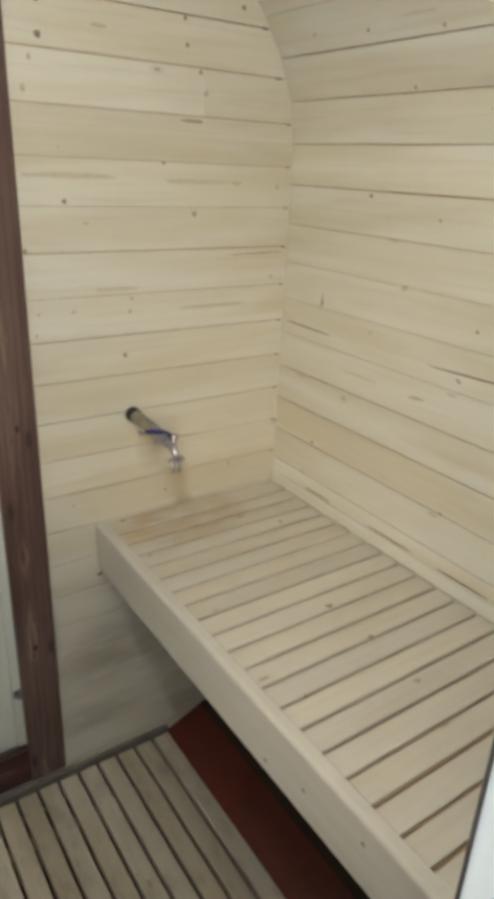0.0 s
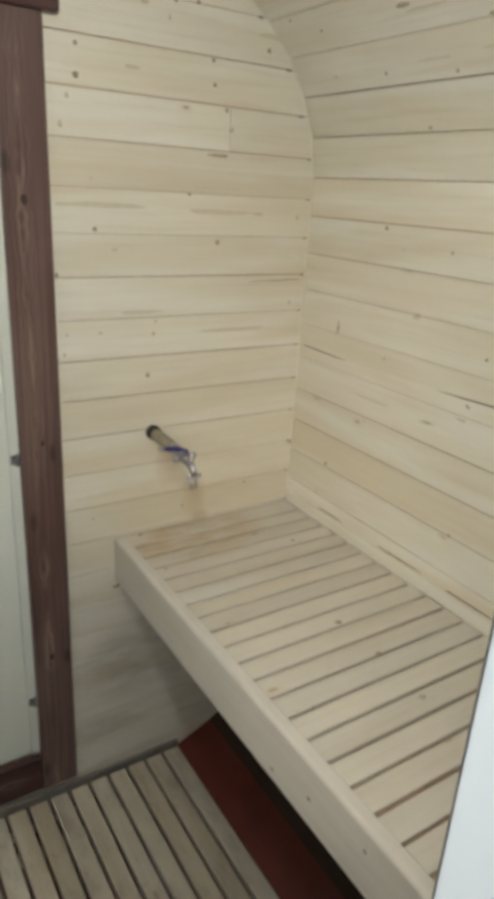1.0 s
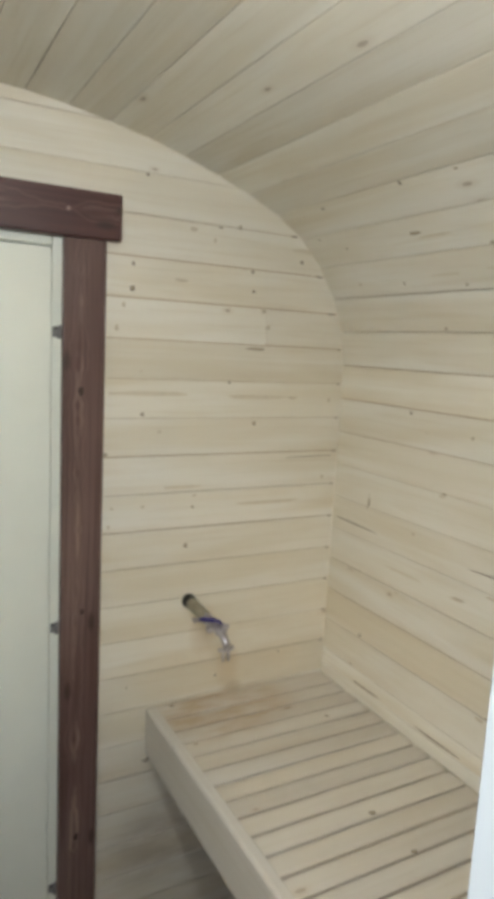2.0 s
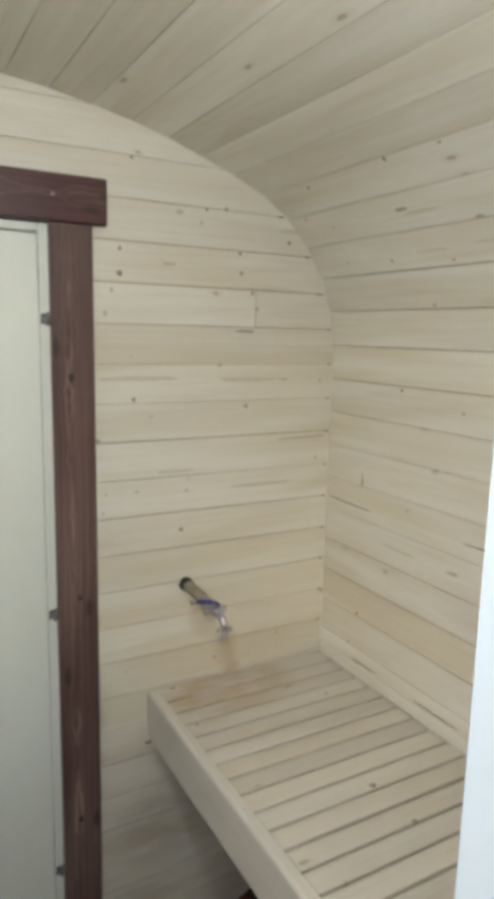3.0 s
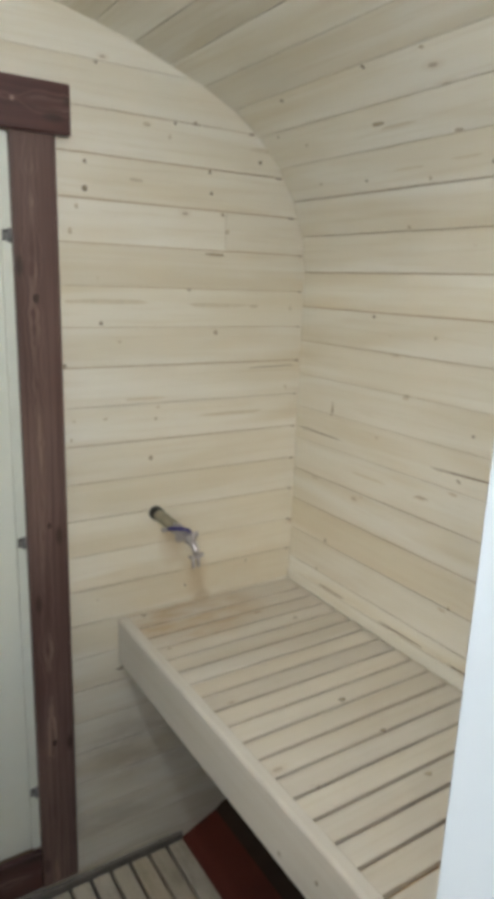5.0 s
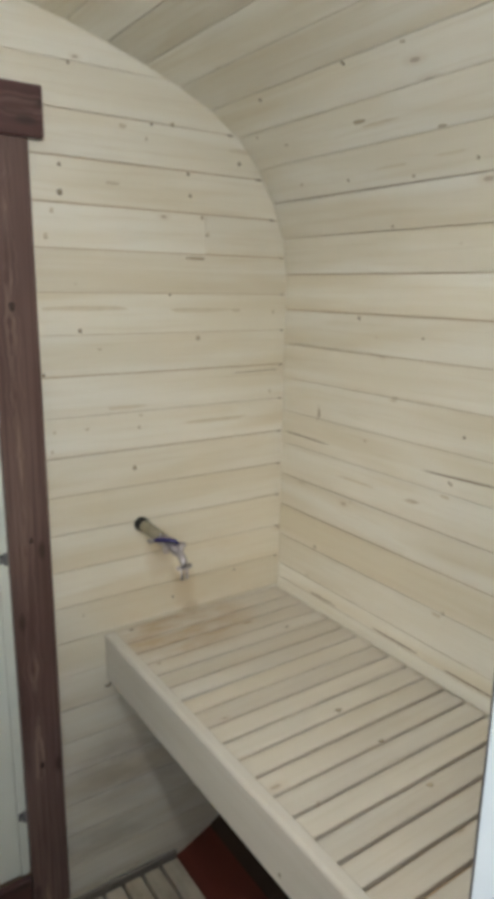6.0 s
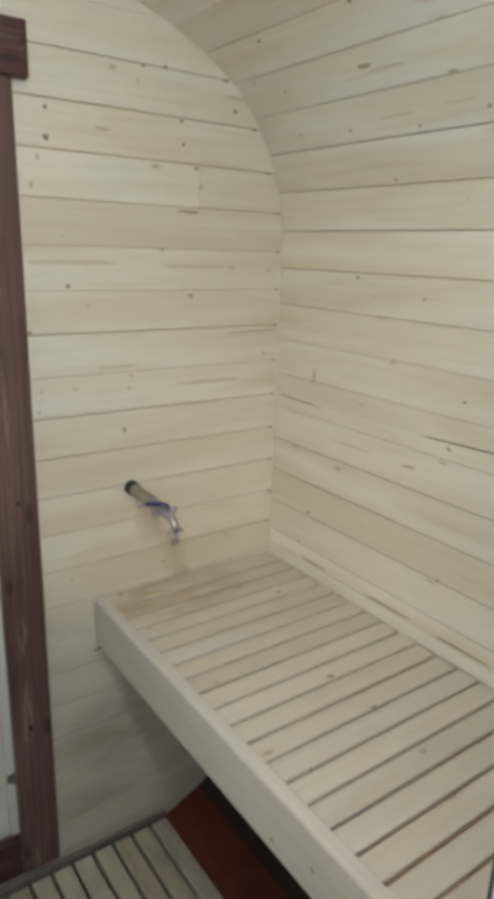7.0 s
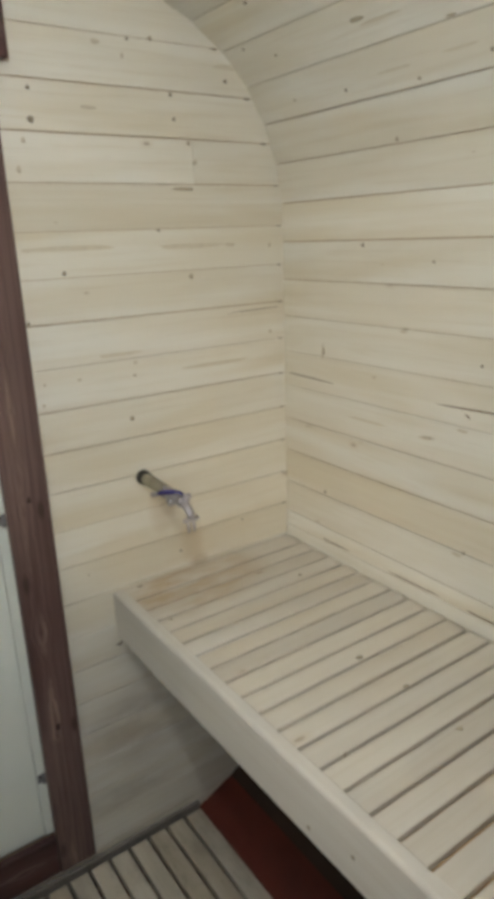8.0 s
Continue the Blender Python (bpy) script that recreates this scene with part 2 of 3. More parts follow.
GLOW = Nodes("opal_glow", 0.4)
GLOW.bsdf.inputs["Emission Color"].default_value = rgb(0.965, 1.0, 1.03)
GLOW.bsdf.inputs["Emission Strength"].default_value = LAMP
GLOW = GLOW.mat


# ---- builders ----
def mesh_of(name, bm, material):
    me = bpy.data.meshes.new(name)
    bmesh.ops.recalc_face_normals(bm, faces=bm.faces)
    bm.to_mesh(me)
    bm.free()
    me.materials.append(material)
    return me


def thing(name, at=(0, 0, 0), label="", category="", group="", kind=""):
    ob = new(name)
    ob.location = at
    return tagged(ob, label, category, group, kind)


def under(ob, parent, m=None):
    """Hangs ob under parent, at the world pose m."""
    top = parent
    world_m = parent.matrix_basis.copy()
    while top.parent:
        top = top.parent
        world_m = top.matrix_basis @ world_m
    ob.parent = parent
    ob.matrix_basis = world_m.inverted() @ (m or Matrix())
    return ob


def part(name, bm, material, parent, label="", m=None):
    ob = new(name, bm if isinstance(bm, bpy.types.Mesh) else mesh_of(name, bm, material))
    return tagged(under(ob, parent, m), label)


def setting(name, bm, material, label="", m=None):
    ob = new(name, mesh_of(name, bm, material))
    if m:
        ob.matrix_basis = m
    return tagged(ob, label, "", "", "structure")


def prism(bm, loop, a, b, axis):
    """A solid with the outline loop (2D points), from a to b along the axis 'x', 'y' or 'z'."""
    put = {"x": lambda u, v, w: (w, u, v), "y": lambda u, v, w: (u, w, v), "z": lambda u, v, w: (u, v, w)}[axis]
    lo = [bm.verts.new(put(u, v, a)) for u, v in loop]
    hi = [bm.verts.new(put(u, v, b)) for u, v in loop]
    n = len(loop)
    bm.faces.new(lo), bm.faces.new(hi)
    for k in range(n):
        bm.faces.new((lo[k], lo[(k + 1) % n], hi[(k + 1) % n], hi[k]))
    return bm


def box(bm, x0, x1, y0, y1, z0, z1):
    return prism(bm, [(x0, y0), (x1, y0), (x1, y1), (x0, y1)], z0, z1, "z")


def board(length, width, thick, edge=0.003, foot=None):
    """A board along x with its face at z = 0 and a narrow rebate along one face edge, y from 0 to width."""
    e = edge if foot is None else foot
    bm = bmesh.new()
    return prism(bm, [(0, -thick), (width, -thick), (width, 0), (edge, 0), (edge, -e), (0, -e)], 0, length, "x")


def rounded(length, width, thick, r=0.006):
    """A board along x with rounded long edges and softened ends, face up at z = 0."""
    bm = bmesh.new()
    box(bm, 0, length, 0, width, -thick, 0)
    bmesh.ops.bevel(bm, geom=bm.edges[:], offset=r, segments=3, profile=0.5, affect="EDGES")
    return bm


def frame_of(origin, along, up):
    """A pose whose x runs along, y up and z out of the face."""
    x = Vector(along).normalized()
    z = x.cross(Vector(up)).normalized()
    y = z.cross(x)
    m = Matrix((x, y, z)).transposed().to_4x4()
    m.translation = origin
    return m


def tube(bm, points, radius, sides=14):
    """A round bar through the points; radius one number or one for each point."""
    pts = [Vector(p) for p in points]
    rs = radius if isinstance(radius, (list, tuple)) else [radius] * len(pts)
    rings, last = [], None
    for k, p in enumerate(pts):
        d = (pts[min(k + 1, len(pts) - 1)] - pts[max(k - 1, 0)]).normalized()
        u = last if last else d.orthogonal()
        u = (u - d * u.dot(d)).normalized()
        w, last = d.cross(u), u
        rings.append([bm.verts.new(p + u * (rs[k] * math.cos(a)) + w * (rs[k] * math.sin(a))) for a in (2 * math.pi * j / sides for j in range(sides))])
    for r0, r1 in zip(rings, rings[1:]):
        for j in range(sides):
            f = bm.faces.new((r0[j], r0[(j + 1) % sides], r1[(j + 1) % sides], r1[j]))
            f.smooth = True
    bm.faces.new(rings[0]), bm.faces.new(rings[-1])
    return bm


def clip(loop, hull):
    """The part of a 2D loop inside a convex hull that runs anticlockwise."""
    for k in range(len(hull)):
        a, b = hull[k - 1], hull[k]
        side = lambda p: (b[0] - a[0]) * (p[1] - a[1]) - (b[1] - a[1]) * (p[0] - a[0])
        out = []
        for j in range(len(loop)):
            p, q = loop[j - 1], loop[j]
            sp, sq = side(p), side(q)
            if (sp >= 0) != (sq >= 0):
                t = sp / (sp - sq)
                out.append((p[0] + t * (q[0] - p[0]), p[1] + t * (q[1] - p[1])))
            if sq >= 0:
                out.append(q)
        loop = out
        if len(loop) < 3:
            return []
    return loop


# ---- plan ----
BOTTOM = -0.21                     # the ground under the barrel
BACK, FRONT = 0.0, -1.243          # inner faces of the door wall and of the entrance wall
PITCH = 0.0878                     # boards of the barrel
MIDDLE = -1.014                    # the barrel's axis
TURN = [9, 21.5, 32.5, 44, 56, 66, 70, 72, 75, 78, 80.5, 83, 86, 88.5]
low = [(0.004, 0.416)]             # the lower rounding mirrors the upper one
for a in TURN:
    x, z = low[-1]
    low.append((x - PITCH * math.sin(radians(a)), z - PITCH * math.cos(radians(a))))
right = low[:0:-1] + [(0.004, 0.416)] + [(0.004, 1.627 - PITCH * k) for k in range(13, -1, -1)]
for a in TURN:
    x, z = right[-1]
    right.append((x - PITCH * math.sin(radians(a)), z + PITCH * math.cos(radians(a))))
left = [(2 * MIDDLE - x, z) for x, z in right]
HULL = right + left[::-1]


def grown(d):
    """The barrel's outline moved out by d."""
    out = []
    n = len(HULL)
    for k in range(n):
        a, b, c = (Vector(HULL[j % n]) for j in (k - 1, k, k + 1))
        n0, n1 = Vector((b.y - a.y, a.x - b.x)).normalized(), Vector((c.y - b.y, b.x - c.x)).normalized()
        m = (n0 + n1).normalized()
        out.append(tuple(b + m * d / max(0.5, m.dot(n0))))
    return out


# ---- barrel shell ----
EDGE = 9                           # where the red floor paint ends
LOWER, UPPER = 16, 34              # joints where the side walls meet the floor and the ceiling
inner, outer = grown(0.019), grown(0.060)
N = len(HULL)


def shell(i0, i1, skin=None):
    """A stretch of the barrel's outer layer, between two joints."""
    bm = bmesh.new()
    skin = skin or inner
    ids = [k % N for k in range(i0, i1 + 1)]
    prism(bm, [skin[k] for k in ids] + [outer[k] for k in ids[::-1]], FRONT - 0.08, BACK + 0.055, "y")
    return bm


wall_east = setting("wall_east", shell(LOWER, UPPER), BACKING, "curved side wall of whitewashed spruce boards")
wall_west = setting("wall_west", shell(N - 1 - UPPER, N - 1 - LOWER), BACKING, "curved side wall of whitewashed spruce boards")
bm = shell(UPPER, N - 1 - UPPER)
for k in range(UPPER, N - 1 - UPPER):
    a, b = Vector(HULL[k]), Vector(HULL[k + 1])
    t = (b - a).normalized()
    n = Vector((-t.y, t.x))
    w = (b - a).length
    outline = [a + t * u + n * v for u, v in ((0, -0.018), (w, -0.018), (w, 0), (0.0018, 0), (0.0018, -0.0042), (0, -0.0042))]
    prism(bm, [tuple(p) for p in outline], FRONT, BACK + 0.003, "y")
spin = Matrix.Rotation(radians(90), 4, "Z")
bm.transform(spin.inverted())
ceiling = setting("ceiling", bm, PALE_CEILING, "arched ceiling of whitewashed spruce boards", spin)

floor = setting("floor", shell(N - 1 - EDGE, N + EDGE, HULL), RED, "red-brown painted rounded floor of the barrel")
# Dark brown sides; the colour also deepens the shade under the bench.
skirt_east = setting("wall_skirt_east", shell(EDGE, LOWER, HULL), DARK_SHADE_BOARD, "dark brown lower side of the barrel, bench shade deepened in its colour")
skirt_west = setting("wall_skirt_west", shell(N - 1 - LOWER, N - 1 - EDGE, HULL), DARK_SHADE_BOARD, "dark brown lower side of the barrel")
ground_bm = bmesh.new()
box(ground_bm, -600, 600, -600, 600, BOTTOM - 0.3, min(z for x, z in outer))
ground = setting("ground", ground_bm, GRASS, "trodden grass outside the sauna")

# ---- door wall ----
ROW, JOINT = 0.0897, 1.3985        # boards of the door wall
DOOR_R, DOOR_L = -0.732, -1.36     # the door's opening
DOOR_B, DOOR_T = 0.172, 1.872
HULL_BACK = grown(0.017)
bm = bmesh.new()
for rect in ([(DOOR_R, BOTTOM), (0.1, BOTTOM), (0.1, 2.3), (DOOR_R, 2.3)], [(-2.2, BOTTOM), (DOOR_L, BOTTOM), (DOOR_L, 2.3), (-2.2, 2.3)],
             [(DOOR_L, DOOR_T), (DOOR_R, DOOR_T), (DOOR_R, 2.3), (DOOR_L, 2.3)], [(DOOR_L, BOTTOM), (DOOR_R, BOTTOM), (DOOR_R, DOOR_B), (DOOR_L, DOOR_B)]):
    loop = clip(rect, HULL_BACK)
    prism(bm, loop, BACK + 0.018, BACK + 0.054, "y")
wall_north = setting("wall_north", bm, BACKING, "door wall of whitewashed spruce boards with knots")

# ---- front wall with its white window frame ----
# Sill, head and wall below are unseen; the sill keeps daylight off the floor.
IN_R, IN_L, IN_T, IN_B = -0.800, -1.500, 1.86, 0.88
bm = bmesh.new()
for rect in ([(IN_R + 0.062, BOTTOM), (0.1, BOTTOM), (0.1, 2.3), (IN_R + 0.062, 2.3)], [(-2.2, BOTTOM), (IN_L - 0.062, BOTTOM), (IN_L - 0.062, 2.3), (-2.2, 2.3)],
             [(IN_L - 0.062, IN_T + 0.062), (IN_R + 0.062, IN_T + 0.062), (IN_R + 0.062, 2.3), (IN_L - 0.062, 2.3)],
             [(IN_L - 0.062, BOTTOM), (IN_R + 0.062, BOTTOM), (IN_R + 0.062, IN_B - 0.062), (IN_L - 0.062, IN_B - 0.062)]):
    prism(bm, clip(rect, HULL_BACK), FRONT - 0.078, FRONT, "y")
wall_south = setting("wall_south", bm, BACKING, "plain unseen front wall, closed low to hold back daylight")
window = thing("window_1", (IN_R, FRONT, IN_B), "open window with a smooth white plastic frame", "window", kind="structure")


def frame_bar(x0, x1, z0, z1):
    bm = bmesh.new()
    box(bm, x0, x1, FRONT - 0.082, FRONT + 0.003, z0, z1)
    bmesh.ops.bevel(bm, geom=bm.edges[:], offset=0.003, segments=3, affect="EDGES")
    return bm


def seal_bar(x0, x1, z0, z1):
    bm = bmesh.new()
    box(bm, x0, x1, FRONT + 0.0035, FRONT + 0.0135, z0, z1)
    bmesh.ops.bevel(bm, geom=bm.edges[:], offset=0.002, segments=1, affect="EDGES")
    return bm


for name, x0, x1, z0, z1, dx, dz in (("frame_post", IN_R, IN_R + 0.061, IN_B, IN_T, 0.0150, 0.0), ("frame_post", IN_L - 0.061, IN_L, IN_B, IN_T, -0.0150, 0.0),
                                     ("frame_head", IN_L - 0.061, IN_R + 0.061, IN_T + 0.001, IN_T + 0.061, 0.0, 0.0150), ("unseen_sill", IN_L - 0.061, IN_R + 0.061, IN_B - 0.061, IN_B - 0.001, 0.0, -0.0150)):
    bar = part(name, frame_bar(x0, x1, z0, z1), WHITE, window)
    if dx > 0:
        seal = seal_bar(x0 + dx, x0 + dx + 0.012, z0, z1)
    elif dx < 0:
        seal = seal_bar(x1 + dx - 0.012, x1 + dx, z0, z1)
    else:
        a = z0 + dz if dz > 0 else z1 + dz - 0.012
        seal = seal_bar(x0 + 0.07, x1 - 0.07, a, a + 0.012)
    part("seal", seal, GASKET, bar, "dark grey rubber seal")

# ---- door with its casing ----
door = thing("door_1", (-1.05, 0.02, DOOR_B), "closed cream-painted flush door in a dark casing", "door", kind="structure")
bm = bmesh.new()
box(bm, DOOR_L + 0.023, -0.7575, 0.009, 0.050, DOOR_B + 0.004, 1.848)
bmesh.ops.bevel(bm, geom=bm.edges[:], offset=0.0015, segments=2, affect="EDGES")
leaf = part("door_leaf", bm, CREAM, door)
for x0, x1, z0, z1, what in ((-0.756, DOOR_R - 0.001, DOOR_B + 0.002, DOOR_T - 0.001, "frame_post"), (DOOR_L + 0.001, DOOR_L + 0.021, DOOR_B + 0.002, DOOR_T - 0.001, "frame_post"),
                             (DOOR_L + 0.022, -0.757, 1.852, DOOR_T - 0.001, "frame_head")):
    bm = bmesh.new()
    box(bm, x0, x1, 0.006, 0.053, z0, z1)
    bmesh.ops.bevel(bm, geom=bm.edges[:], offset=0.002, segments=1, affect="EDGES")
    part(what, bm, CREAM, door)
for z in (1.674, 1.010, 0.345):
    bm = bmesh.new()
    tube(bm, [(-0.7410, 0.002, z - 0.014), (-0.7410, 0.002, z + 0.014)], 0.0040, 10)
    hinge = part("hinge", bm, STEEL, door, "small zinc barrel hinge")
    bm = bmesh.new()
    box(bm, -0.7550, -0.7415, 0.0040, 0.006, z - 0.011, z + 0.011)
    part("hinge_plate", bm, STEEL, hinge)
    bm = bmesh.new()
    tube(bm, [(-0.7485, 0.0045, z + 0.008), (-0.7485, 0.0020, z + 0.008)], 0.003, 8)
    part("screw", bm, BLACK, hinge)

casing = thing("door_casing", (-1.05, 0, 0.068), "dark brown stained pine casing round the door", "trim", kind="structure")
out = (0, -1, 0)
post = rounded(1.802, 0.0905, 0.020, 0.003)
post_mesh = mesh_of("casing_post", post, STAIN)
part("casing_post", post_mesh, STAIN, casing, m=frame_of((-0.6475, -0.020, 0.068), (0, 0, 1), (-1, 0, 0)))
part("casing_post", post_mesh, STAIN, casing, m=frame_of((-1.360, -0.020, 0.068), (0, 0, 1), (-1, 0, 0)))
part("casing_head", rounded(0.874, 0.095, 0.026, 0.004), STAIN_DARK, casing, m=frame_of((-1.491, -0.026, 1.871), (1, 0, 0), (0, 0, 1)))
part("casing_sill", rounded(0.620, 0.108, 0.019, 0.003), STAIN_DARK, casing, m=frame_of((-1.359, -0.019, 0.070), (1, 0, 0), (0, 0, 1)))
bm = bmesh.new()
prism(bm, clip([(-1.72, -0.05), (-0.335, -0.05), (-0.335, 0.043), (-1.72, 0.043)], HULL), -0.012, -0.0005, "y")
bmesh.ops.bevel(bm, geom=bm.edges[:], offset=0.003, segments=1, affect="EDGES")
baseboard = setting("baseboard", bm, SILL, "grey weathered skirting strip below the door wall")

# ---- bench ----
TOP = 0.767
bench = thing("sauna_bench", (-0.25, -0.6, TOP), "pale slatted wooden sauna bench fixed along the side wall", "bench")
W, T, R = 0.122, 0.025, 0.009
curve = [(W - R + R * math.sin(a), -R + R * math.cos(a)) for a in (radians(90 - 15 * k) for k in range(7))]
rail = prism(bmesh.new(), [(0, -T), (W, -T)] + curve + [(0.004, 0), (0, -0.004)], 0, 1.239, "x")
part("front_rail", rail, RAIL, bench, "smooth pale front rail", frame_of((-0.522, -0.002, TOP - W), (0, -1, 0), (0, 0, 1)))
SLAT, GAP = 0.0537, 0.0075
first = rounded(0.4930, 0.0640, 0.0115, 0.0012)
part("slat", first, BENCH, bench, m=frame_of((-0.4955, -0.0665, TOP - 0.001), (1, 0, 0), (0, 1, 0)))
slat_mesh = mesh_of("slat", rounded(0.4930, SLAT - GAP, 0.0115, 0.0012), BENCH)
for k in range(20):
    part("slat", slat_mesh, BENCH, bench, m=frame_of((-0.4955, -0.0745 - SLAT * (k + 1) + GAP + random.uniform(-0.0008, 0.0008), TOP - 0.001 - random.uniform(0.0, 0.0006)), (1, random.uniform(-0.002, 0.002), 0), (0, 1, 0)))
part("back_batten", rounded(1.233, 0.034, 0.0045, 0.0012), PALE, bench, "narrow batten against the wall", frame_of((-0.0023, -0.004, TOP - 0.0005), (0, -1, 0), (0, 0, 1)))
# Board added under the slats so their gaps show brown, not dark.
bm = bmesh.new()
box(bm, -0.494, -0.003, FRONT + 0.004, -0.004, TOP - 0.0225, TOP - 0.0128)
part("under_board", bm, RAW, bench, "added brown board that lightens the slat gaps")
for x in (-0.470, -0.045):
    bm = bmesh.new()
    box(bm, x, x + 0.040, FRONT + 0.004, -0.004, TOP - 0.070, TOP - 0.0235)
    part("bearer", bm, BENCH, bench)
# ---- duckboard ----
duck = thing("duckboard", (MIDDLE, -0.6, -0.1), "worn pale wooden duckboard on the painted floor", "duckboard")
STEP, D_GAP = 0.0555, 0.0085
slat_mesh = mesh_of("floor_slat", rounded(1.17, STEP - D_GAP, 0.021, 0.003), DUCK)
for k in range(24):
    part("floor_slat", slat_mesh, DUCK, duck, m=frame_of((-0.346 - STEP * k, -0.030, 0.020), (0, -1, 0), (-1, 0, 0)))
for y in (-0.14, -0.61, -1.08):
    bm = bmesh.new()
    prism(bm, clip([(-1.672, -0.3), (-0.356, -0.3), (-0.356, -0.0015), (-1.672, -0.0015)], HULL), y - 0.02, y + 0.02, "y")
    part("batten", bm, BACKING, duck)

# ---- tap ----
tap = thing("water_tap", (-0.421, 0, 1.034), "chrome water tap with a blue lever on a brass pipe", "tap")
X, Z = -0.419, 1.032
part("pipe", tube(bmesh.new(), [(X, 0.004, Z), (X, -0.03, Z), (X, -0.118, Z - 0.003)], [0.0145, 0.0145, 0.0135], 18), PIPE, tap, "dull brass pipe")
# A dark ring stands in for the hole round the pipe.
part("pipe_hole_ring", tube(bmesh.new(), [(X, -0.0005, Z), (X, -0.022, Z)], [0.0175, 0.0160], 20), BLACK, tap, "dark ring for the hole round the pipe")
valve = bmesh.new()
tube(valve, [(X, -0.112, Z - 0.003), (X, -0.121, Z - 0.003)], 0.0150, 6)
tube(valve, [(X, -0.121, Z - 0.003), (X, -0.132, Z - 0.003), (X, -0.146, Z - 0.003), (X, -0.158, Z - 0.004)], [0.010, 0.0135, 0.0135, 0.010], 16)
tube(valve, [(X, -0.158, Z - 0.004), (X, -0.168, Z - 0.004)], 0.0130, 6)
part("valve_body", valve, CHROME, tap)
lever = bmesh.new()
tube(lever, [(X - 0.030, -0.132, Z + 0.005), (X - 0.024, -0.138, Z + 0.008), (X - 0.008, -0.152, Z + 0.0095), (X + 0.006, -0.164, Z + 0.0075), (X + 0.012, -0.172, Z + 0.002)], [0.0036, 0.0050, 0.0054, 0.0050, 0.0036], 10)
tube(lever, [(X, -0.150, Z + 0.002), (X - 0.002, -0.156, Z + 0.011)], 0.0045, 10)
lever = part("lever", lever, BLUE, tap, "dark blue coated lever")
tip = bmesh.new()
tube(tip, [(X - 0.033, -0.112, Z - 0.001), (X - 0.034, -0.121, Z + 0.001), (X - 0.031, -0.132, Z + 0.005)], [0.0046, 0.0060, 0.0036], 10)
part("lever_tip", tip, CHROME, lever, "bare metal tip")
bonnet = bmesh.new()
tube(bonnet, [(X - 0.004, -0.140, Z - 0.012), (X - 0.007, -0.148, Z - 0.022)], [0.0105, 0.0085], 10)
part("bonnet", bonnet, CHROME, tap)
spout = bmesh.new()
arc = [(X, -0.166, Z - 0.004), (X + 0.001, -0.184, Z - 0.008), (X + 0.002, -0.200, Z - 0.015), (X + 0.003, -0.209, Z - 0.024), (X + 0.003, -0.2115, Z - 0.034)]
tube(spout, arc, [0.0105, 0.0092, 0.0090, 0.0085, 0.0080], 14)
tube(spout, [(X, -0.176, Z - 0.006), (X + 0.001, -0.184, Z - 0.008)], 0.0125, 6)
part("spout", spout, CHROME, tap)
wings = bmesh.new()
tube(wings, [(X - 0.014, -0.212, Z - 0.036), (X - 0.004, -0.2115, Z - 0.039), (X + 0.010, -0.2115, Z - 0.039), (X + 0.020, -0.211, Z - 0.035)], [0.0052, 0.0038, 0.0038, 0.0052], 8)
part("wing_nut", wings, CHROME, tap)
for dx in (-0.0042, 0.0082):
    prong = tube(bmesh.new(), [(X + dx, -0.2115, Z - 0.036), (X + dx, -0.2130, Z - 0.052), (X + dx, -0.2135, Z - 0.064)], [0.0040, 0.0036, 0.0033], 10)
    part("nozzle", prong, CHROME, tap)
nut = bmesh.new()
tube(nut, [(X + 0.004, -0.190, Z - 0.008), (X + 0.007, -0.193, Z + 0.006)], [0.0075, 0.0060], 8)
tube(nut, [(X, -0.190, Z + 0.008), (X + 0.015, -0.195, Z + 0.008)], 0.0058, 10)
part("tap_handle", nut, CHROME, tap)

# ---- wall lamp ----
LX, LY, LZ = MIDDLE, -1.145, 1.990
lamp = thing("wall_lamp", (LX, FRONT, LZ), "round white opal globe wall lamp, switched on", "lamp")
part("lamp_base", tube(bmesh.new(), [(LX, FRONT, LZ), (LX, FRONT + 0.014, LZ), (LX, FRONT + 0.050, LZ)], [0.042, 0.040, 0.026], 24), WHITE, lamp)
globe = bmesh.new()
bmesh.ops.create_uvsphere(globe, u_segments=24, v_segments=14, radius=0.052)
for f in globe.faces:
    f.smooth = True
globe.transform(Matrix.Translation((LX, LY, LZ)))
part("diffuser", globe, GLOW, lamp, "glowing opal globe")

# ---- boards of the door wall ----
hull_face = grown(0.004)


